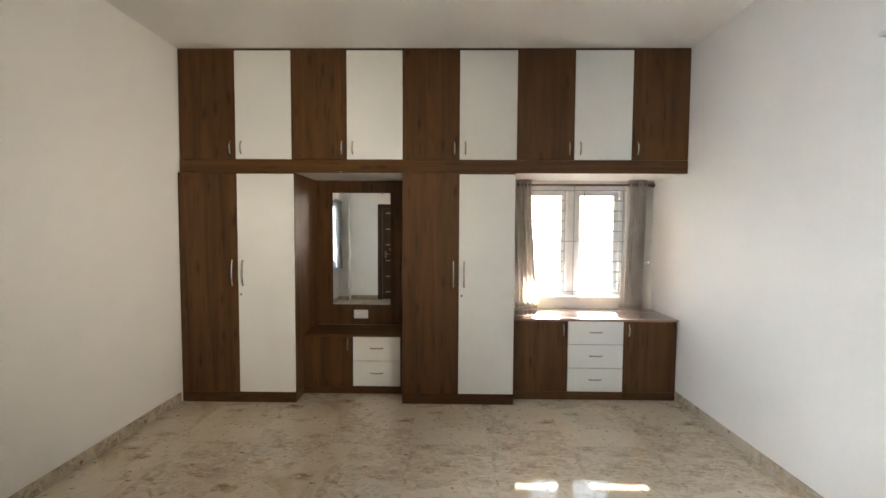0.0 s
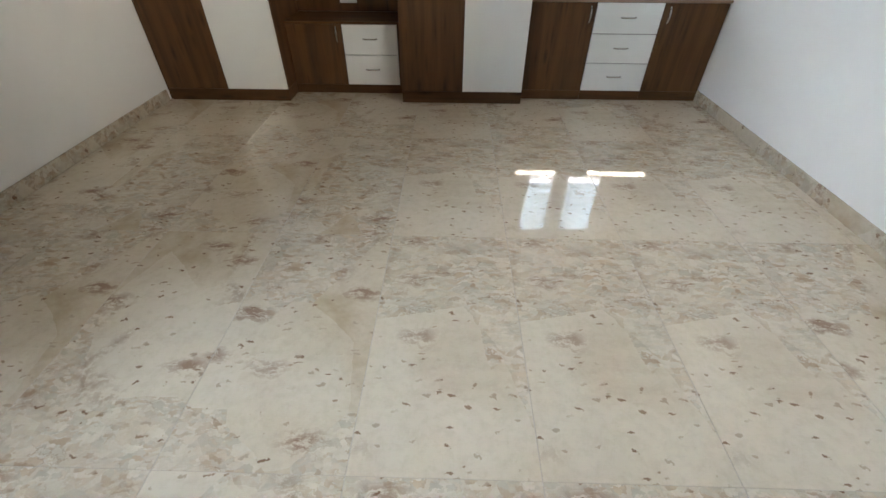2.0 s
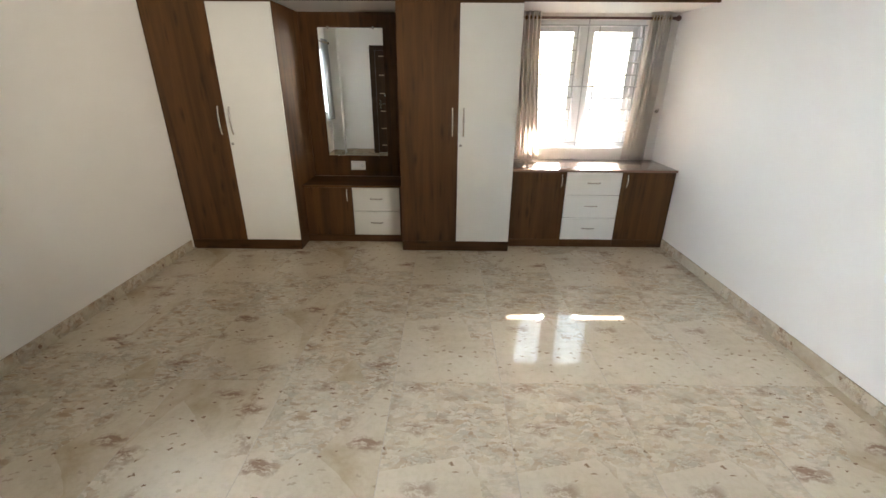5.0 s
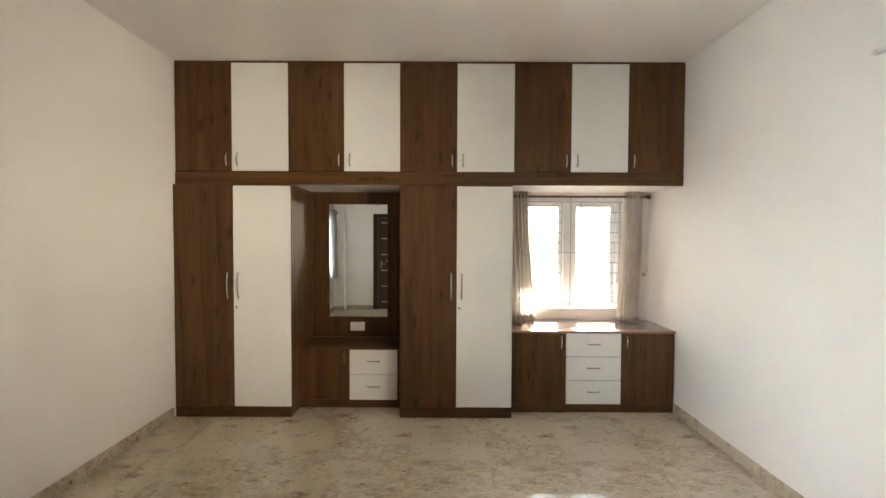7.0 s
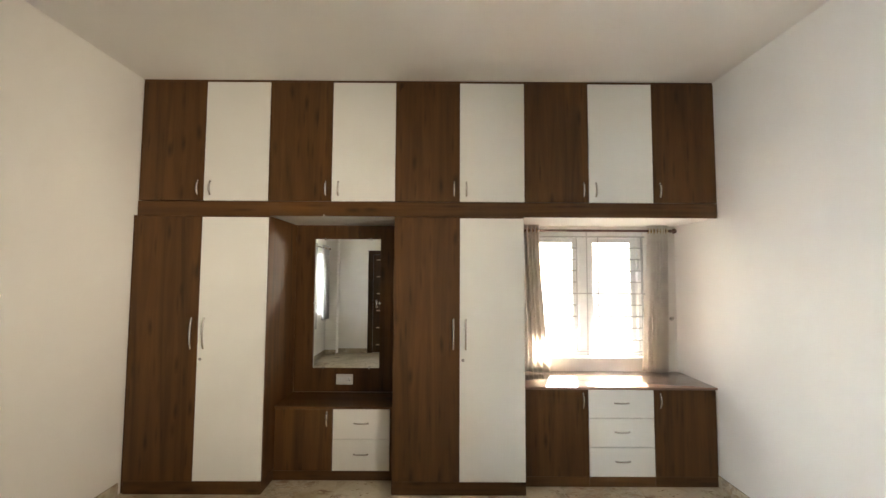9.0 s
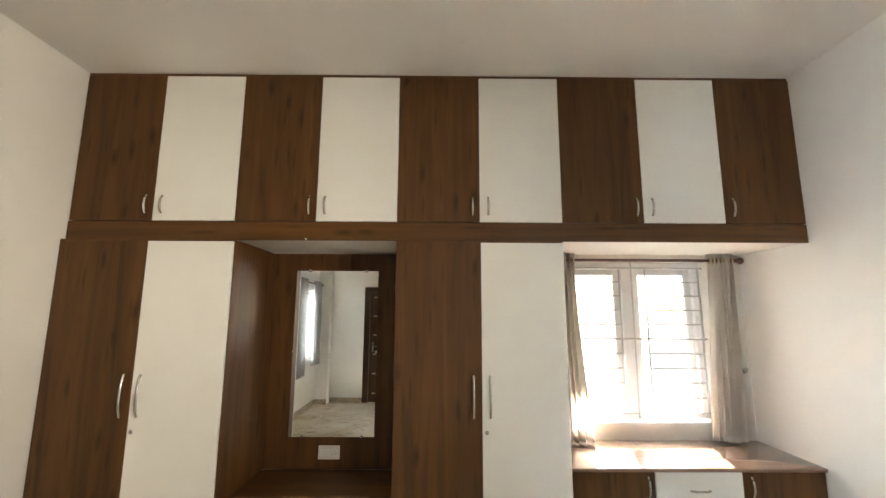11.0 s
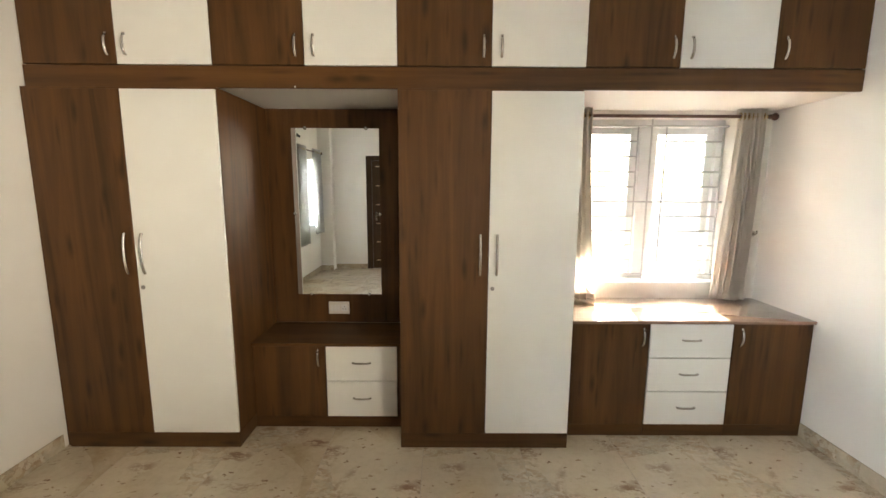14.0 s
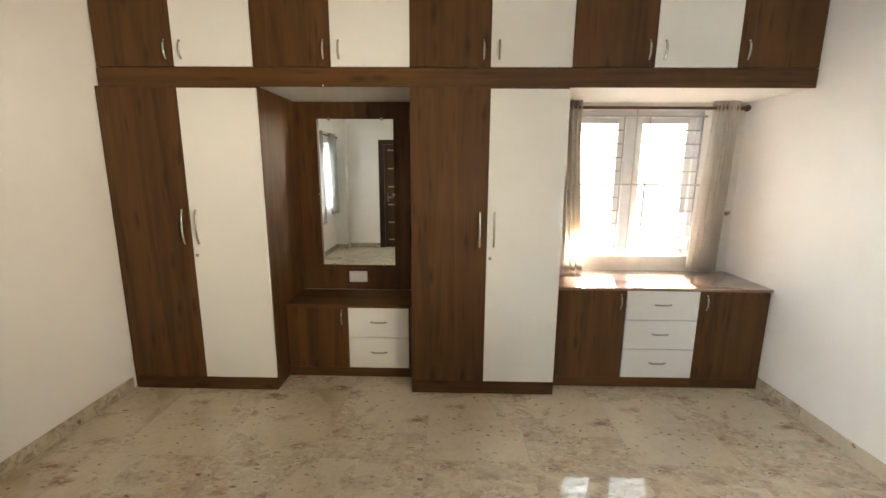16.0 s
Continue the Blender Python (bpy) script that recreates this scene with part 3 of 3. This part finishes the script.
def window_unit(name, width, z0, z1, m, label):
    """A two-sash sliding window; x along the wall, y outwards from the inner wall face."""
    wd = thing(name, (0, 0, 0), label, "window", kind="structure")
    wd.matrix_world = m
    y = 0.125
    f = 0.055
    for nm, a in (("window_frame", (0, f, y, y + 0.085, z0, z1)), ("window_frame", (width - f, width, y, y + 0.085, z0, z1)),
                  ("window_frame", (f, width - f, y + 0.001, y + 0.084, z1 - f, z1)), ("window_frame", (f, width - f, y + 0.001, y + 0.084, z0, z0 + f))):
        bm = B()
        box(bm, *a, 0.004)
        part(nm, bm, UPVC, wd, "white frame member")
    mid = width / 2
    sash(wd, f - 0.004, mid - 0.040, y + 0.042, z0 + f - 0.006, z1 - f + 0.006)
    sash(wd, mid + 0.060, width - f + 0.004, y + 0.042, z0 + f - 0.006, z1 - f + 0.006)
    bm = B()
    box(bm, mid - 0.045, mid + 0.065, y + 0.002, y + 0.083, z0 + f, z1 - f, 0.004)
    part("mullion", bm, UPVC, wd, "white central mullion")
    bm = B()
    box(bm, 0.001, width - 0.001, 0.001, y, z0 - 0.002, z0 + 0.016, 0.003)
    part("window_sill", bm, UPVC, wd, "white inner sill")
    bm = B()
    box(bm, mid + 0.001, mid + 0.020, y - 0.006, y + 0.004, (z0 + z1) / 2 - 0.08, (z0 + z1) / 2 + 0.02, 0.003)
    part("latch", bm, UPVC, wd)
    return wd


def grille(width, z0, z1, m, inner, label):
    """Painted flat and round bars inside the frame: two fields of level bars about a central upright."""
    g = thing("window_grille", (0, 0, 0), label, "grille", "window grilles")
    g.matrix_world = m
    y = 0.085
    mid = width / 2 + inner[2]
    n = 11
    lo, hi = z0 + 0.06, z1 - 0.05
    fields = ((0.035, mid - inner[0]), (mid + inner[1], width - 0.03))

    def bar(a, b, r=0.0066):
        bm = B()
        tube(bm, [a, b], r, 8)
        part("bar", bm, GRILLE_PAINT, g, "", True)
    for k in range(n):
        z = lo + (hi - lo) * k / (n - 1)
        if k in (0, n // 2, n - 1):
            bar((0.0, y, z), (width, y, z))
        else:
            for a, b in fields:
                bar((a, y, z), (b, y, z))
    for x in (fields[0][0], fields[0][1], fields[1][0], fields[1][1]):
        bar((x, y + 0.008, lo), (x, y + 0.008, hi))
    bar((mid, y + 0.008, z0 + 0.016), (mid, y + 0.008, z1))
    return g


m_north = Matrix.Translation((WX0, YF, 0))
window_unit("window_1", WX1 - WX0, WZ0, WZ1, m_north, "white sliding window with two clear sashes, sunlit")
grille(WX1 - WX0, WZ0, WZ1, m_north, (0.10, 0.11, 0.025), "pale painted metal window grille of level bars")
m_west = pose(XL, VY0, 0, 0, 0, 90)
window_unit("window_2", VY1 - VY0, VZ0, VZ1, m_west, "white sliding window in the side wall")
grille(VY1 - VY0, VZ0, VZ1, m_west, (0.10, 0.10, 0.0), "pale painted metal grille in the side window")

# added window, out of view, in the opening of the east fill lamp
m_east = pose(XR, EY1, 0, 0, 0, -90)
window_unit("window_added", EY1 - EY0, EZ0, EZ1, m_east, "white high-level sliding window, unseen, added in the opposite side wall for fill light")


# ---- curtains ----
def curtain(x0, x1, f0, f1, ztop, zbot, mat, label, phase, pleats, group, m):
    """x0..x1 at the rod, spread to f0..f1 at the hem; hangs in pleats about the rod line y = 0."""
    c = thing("curtain", (0, 0, 0), label, "curtain", group)
    c.matrix_world = m
    bm = B()
    cols, rows = pleats * 14, 28
    grid = []
    rnd = random.Random(phase * 100)
    amp = [0.75 + 0.5 * rnd.random() for _ in range(pleats + 2)]
    ph = rnd.random() * 6
    for j in range(rows + 1):
        v = j / rows
        z = ztop + (zbot - ztop) * v
        s = v * v * (3 - 2 * v) * 0.55 + 0.45 * v ** 3
        a, b = x0 + (f0 - x0) * s, x1 + (f1 - x1) * s
        line = []
        for i in range(cols + 1):
            u = i / cols
            uu = u + 0.018 * math.sin(7 * v + 5 * u + ph) * v
            k = u * pleats
            wob = math.sin(2 * math.pi * (k + 0.12 * math.sin(3.1 * v + ph + k)))
            d = (0.030 + 0.006 * v) * amp[int(k)] * wob + 0.010 * v * math.sin(9 * u + ph)
            x = a + (b - a) * uu + 0.003 * math.cos(2 * math.pi * k * 2) * (1 - 0.5 * v)
            line.append(bm.verts.new((x, d, z + 0.004 * math.sin(6 * u + ph) * v)))
        grid.append(line)
    for p, q in zip(grid, grid[1:]):
        for i in range(cols):
            bm.faces.new((p[i], q[i], q[i + 1], p[i + 1]))
    cloth = part("cloth", bm, mat, c, "", True)
    mod = cloth.modifiers.new("thickness", "SOLIDIFY")
    mod.thickness = 0.0022
    for k in range(pleats * 2):
        u = (k + 0.5) / (pleats * 2)
        x = x0 + (x1 - x0) * u
        bm = B()
        pts = [(x, 0.023 * math.cos(t), ztop - 0.055 + 0.023 * math.sin(t)) for t in (2 * math.pi * q / 12 for q in range(13))]
        tube(bm, pts, 0.004, 6)
        part("eyelet", bm, BRASS, c, "metal eyelet ring", True)
    return c


def curtain_rod(x0, x1, z, brackets, drop, m, label):
    r = thing("curtain_rod", (0, 0, 0), label, "curtain rod", "curtain rods")
    r.matrix_world = m
    bm = B()
    tube(bm, [(x0, 0, z), (x1, 0, z)], 0.0115, 14)
    part("rod", bm, ROD, r, "", True)
    for x, s in ((x0, -1), (x1, 1)):
        bm = B()
        lathe(bm, (x, 0, z), (s, 0, 0), [(-0.004, 0.014), (0.006, 0.017), (0.010, 0.012), (0.018, 0.014), (0.028, 0.024), (0.040, 0.026), (0.052, 0.020), (0.060, 0.009), (0.064, 0.004)], 16)
        part("finial", bm, ROD, r, "turned dark finial", True)
    for x in brackets:
        bm = B()
        tube(bm, [(x, 0, z - 0.012), (x, drop * 0.6, z - 0.02), (x, drop, z - 0.02)], 0.006, 8)
        lathe(bm, (x, drop, z - 0.02), (0, -1, 0), [(0, 0.022), (0.006, 0.022), (0.008, 0.012)], 14)
        part("bracket", bm, ROD, r, "", True)
    return r


RY, RZ = 4.362, 2.108
mr = Matrix.Translation((0, RY, 0))
curtain_rod(0.640, 2.085, RZ, (0.70, 2.060), YF - RY, mr, "dark wooden curtain rod with turned finials above the window")
curtain(0.630, 0.850, 0.625, 0.945, RZ + 0.055, 0.800, CLOTH, "grey-beige linen curtain drawn aside, sunlit hem", 1, 6, "window curtains", mr)
curtain(1.870, 2.060, 1.800, 2.040, RZ + 0.055, 0.800, CLOTH, "grey-beige linen curtain drawn aside beside the wall", 2, 7, "window curtains", mr)
mw = pose(XL + 0.08, 0, 0, 0, 0, 90)
curtain_rod(-0.46, 0.86, 2.215, (-0.42, 0.80), 0.08, mw, "dark curtain rod above the side window")
curtain(-0.43, -0.03, -0.45, 0.0, 2.270, 0.760, CLOTH_BLUE, "grey curtain drawn aside at the side window", 3, 4, "side window curtains", mw)
curtain(0.40, 0.80, 0.36, 0.82, 2.270, 0.650, CLOTH_BLUE, "long grey curtain drawn aside at the side window", 4, 5, "side window curtains", mw)

# tie-back hook beside the window
hook = thing("curtain_hook", (2.118, YF, 1.28), "small dark metal curtain tie-back hook on the wall", "hook")
bm = B()
lathe(bm, (0, 0, 0), (0, -1, 0), [(0, 0.020), (0.004, 0.020), (0.006, 0.010)], 14)
tube(bm, [(0, -0.004, 0), (0, -0.03, -0.004), (0, -0.042, 0.008), (0, -0.040, 0.028)], 0.005, 8)
part("hook", bm, CHROME, hook, "", True)

# ---- door behind the start ----
door = thing("door_1", (DX0, YB, 0), "dark stained wooden door with pale level inlays, closed", "door", kind="structure")
fw = 0.11
for a in ((0, fw, -0.10, 0.012, 0, DZ1), (DX1 - DX0 - fw, DX1 - DX0, -0.10, 0.012, 0, DZ1), (fw, DX1 - DX0 - fw, -0.10, 0.011, DZ1 - 0.09, DZ1)):
    bm = B()
    box(bm, *a, 0.004)
    part("door_frame", bm, DARKWOOD, door)
bm = B()
box(bm, fw + 0.003, DX1 - DX0 - fw - 0.003, -0.045, -0.005, 0.006, DZ1 - 0.093, 0.003)
leaf = part("door_leaf", bm, DARKWOOD, door)
for k in range(6):
    z = 0.16 + 0.365 * k
    bm = B()
    box(bm, fw + 0.075, DX1 - DX0 - fw - 0.075, -0.006, -0.001, z, z + 0.022, 0.001)
    part("inlay", bm, INLAY, leaf, "pale level inlay strip")
bm = B()
box(bm, fw + 0.055, fw + 0.095, -0.005, 0.004, 0.95, 1.13, 0.002)
tube(bm, [(fw + 0.075, 0.0, 1.05), (fw + 0.075, 0.045, 1.05), (fw + 0.10, 0.052, 1.05), (fw + 0.19, 0.05, 1.05)], 0.008, 10)
part("door_handle", bm, CHROME, leaf, "lever handle on a plate", True)

# ---- small things on the side walls ----
tl = thing("tube_light", (XR, 1.50, 2.62), "slim unlit tube light on a grey wall batten", "lamp")
bm = B()
box(bm, -0.026, 0.0, -0.61, 0.61, -0.010, 0.010, 0.003)
part("batten", bm, GRILLE_PAINT, tl)
bm = B()
tube(bm, [(-0.036, -0.58, 0), (-0.036, 0.58, 0)], 0.008, 14)
part("tube", bm, PLATE, tl, "", True)
for s in (-1, 1):
    bm = B()
    box(bm, -0.046, -0.025, s * 0.595 - 0.012, s * 0.595 + 0.012, -0.012, 0.012, 0.003)
    part("lamp_holder", bm, PLATE, tl)

outlet = thing("cable_outlet", (XR, 1.80, 0.685), "small round white cable outlet with a dark hole", "outlet")
bm = B()
lathe(bm, (0, 0, 0), (-1, 0, 0), [(0, 0.042), (0.006, 0.042), (0.011, 0.034), (0.012, 0.010)], 24)
part("plate", bm, UPVC, outlet, "", True)
bm = B()
lathe(bm, (-0.012, 0.012, 0.004), (-1, 0, 0), [(0, 0.008), (0.002, 0.008)], 12)
part("hole", bm, BLACK, outlet)

lamp = thing("bulb_holder", (XL, 0.57, 2.43), "small dark bulb holder on the wall above the curtain", "lamp")
bm = B()
lathe(bm, (0, 0, 0), (1, 0, -0.5), [(0, 0.030), (0.01, 0.030), (0.015, 0.018), (0.06, 0.020), (0.065, 0.014)], 16)
part("holder", bm, BLACK, lamp, "", True)

# ---- skirting and floor pieces ----
board = tagged(new("baseboard"), "polished cream stone skirting along the walls", "baseboard", kind="structure")
SK_H, SK_T = 0.092, 0.012


def skirting(x0, y0, x1, y1):
    """A run along a wall with the room to its left side, in pieces cut from the floor tile."""
    a, b = Vector((x0, y0, 0)), Vector((x1, y1, 0))
    d = (b - a).normalized()
    total = (b - a).length
    s = 0.0
    while s < total - 0.01:
        n_ = min(0.6, total - s)
        bm = B()
        box(bm, 0.0008, n_ - 0.0008, 0.0, SK_T, 0.0, SK_H, 0.0015)
        p = part("skirting_tile", bm, SKIRT_SHADED, board)
        p.matrix_local = Matrix.Translation(a + d * s) @ Matrix.Rotation(math.atan2(d.y, d.x), 4, "Z")
        s += n_


skirting(XR, YB + SK_T, XR, 3.90)
skirting(XL, 3.74, XL, -0.55)
skirting(XL + SK_T, -0.55 + 0.0, -2.29, -0.55)
for x0, x1 in ((-2.278, DX0), (DX1, XR - SK_T)):
    skirting(x0, YB, x1, YB)

tile_mesh = {}
gap = 0.0014
x = -0.304 - 0.6 * 4
while x < XR:
    a, b = max(x, XL), min(x + 0.598, XR)
    y = 0.632 - 2.4
    while y < YF:
        c, d = max(y, YB), min(y + 1.2, YF)
        if d - c > 0.02 and b - a > 0.02:
            key = (round(a - x, 3), round(b - x, 3), round(c - y, 3), round(d - y, 3))
            if key not in tile_mesh:
                bm = B()
                box(bm, key[0] + gap / 2, key[1] - gap / 2, key[2] + gap / 2, key[3] - gap / 2, -0.0025, 0.0, 0.0007)
                tile_mesh[key] = mesh_of("tile", bm, TILE)
            t = new("tile", tile_mesh[key])
            t.parent = floor
            t.location = (x, y, 0)
        y += 1.2
    x += 0.6
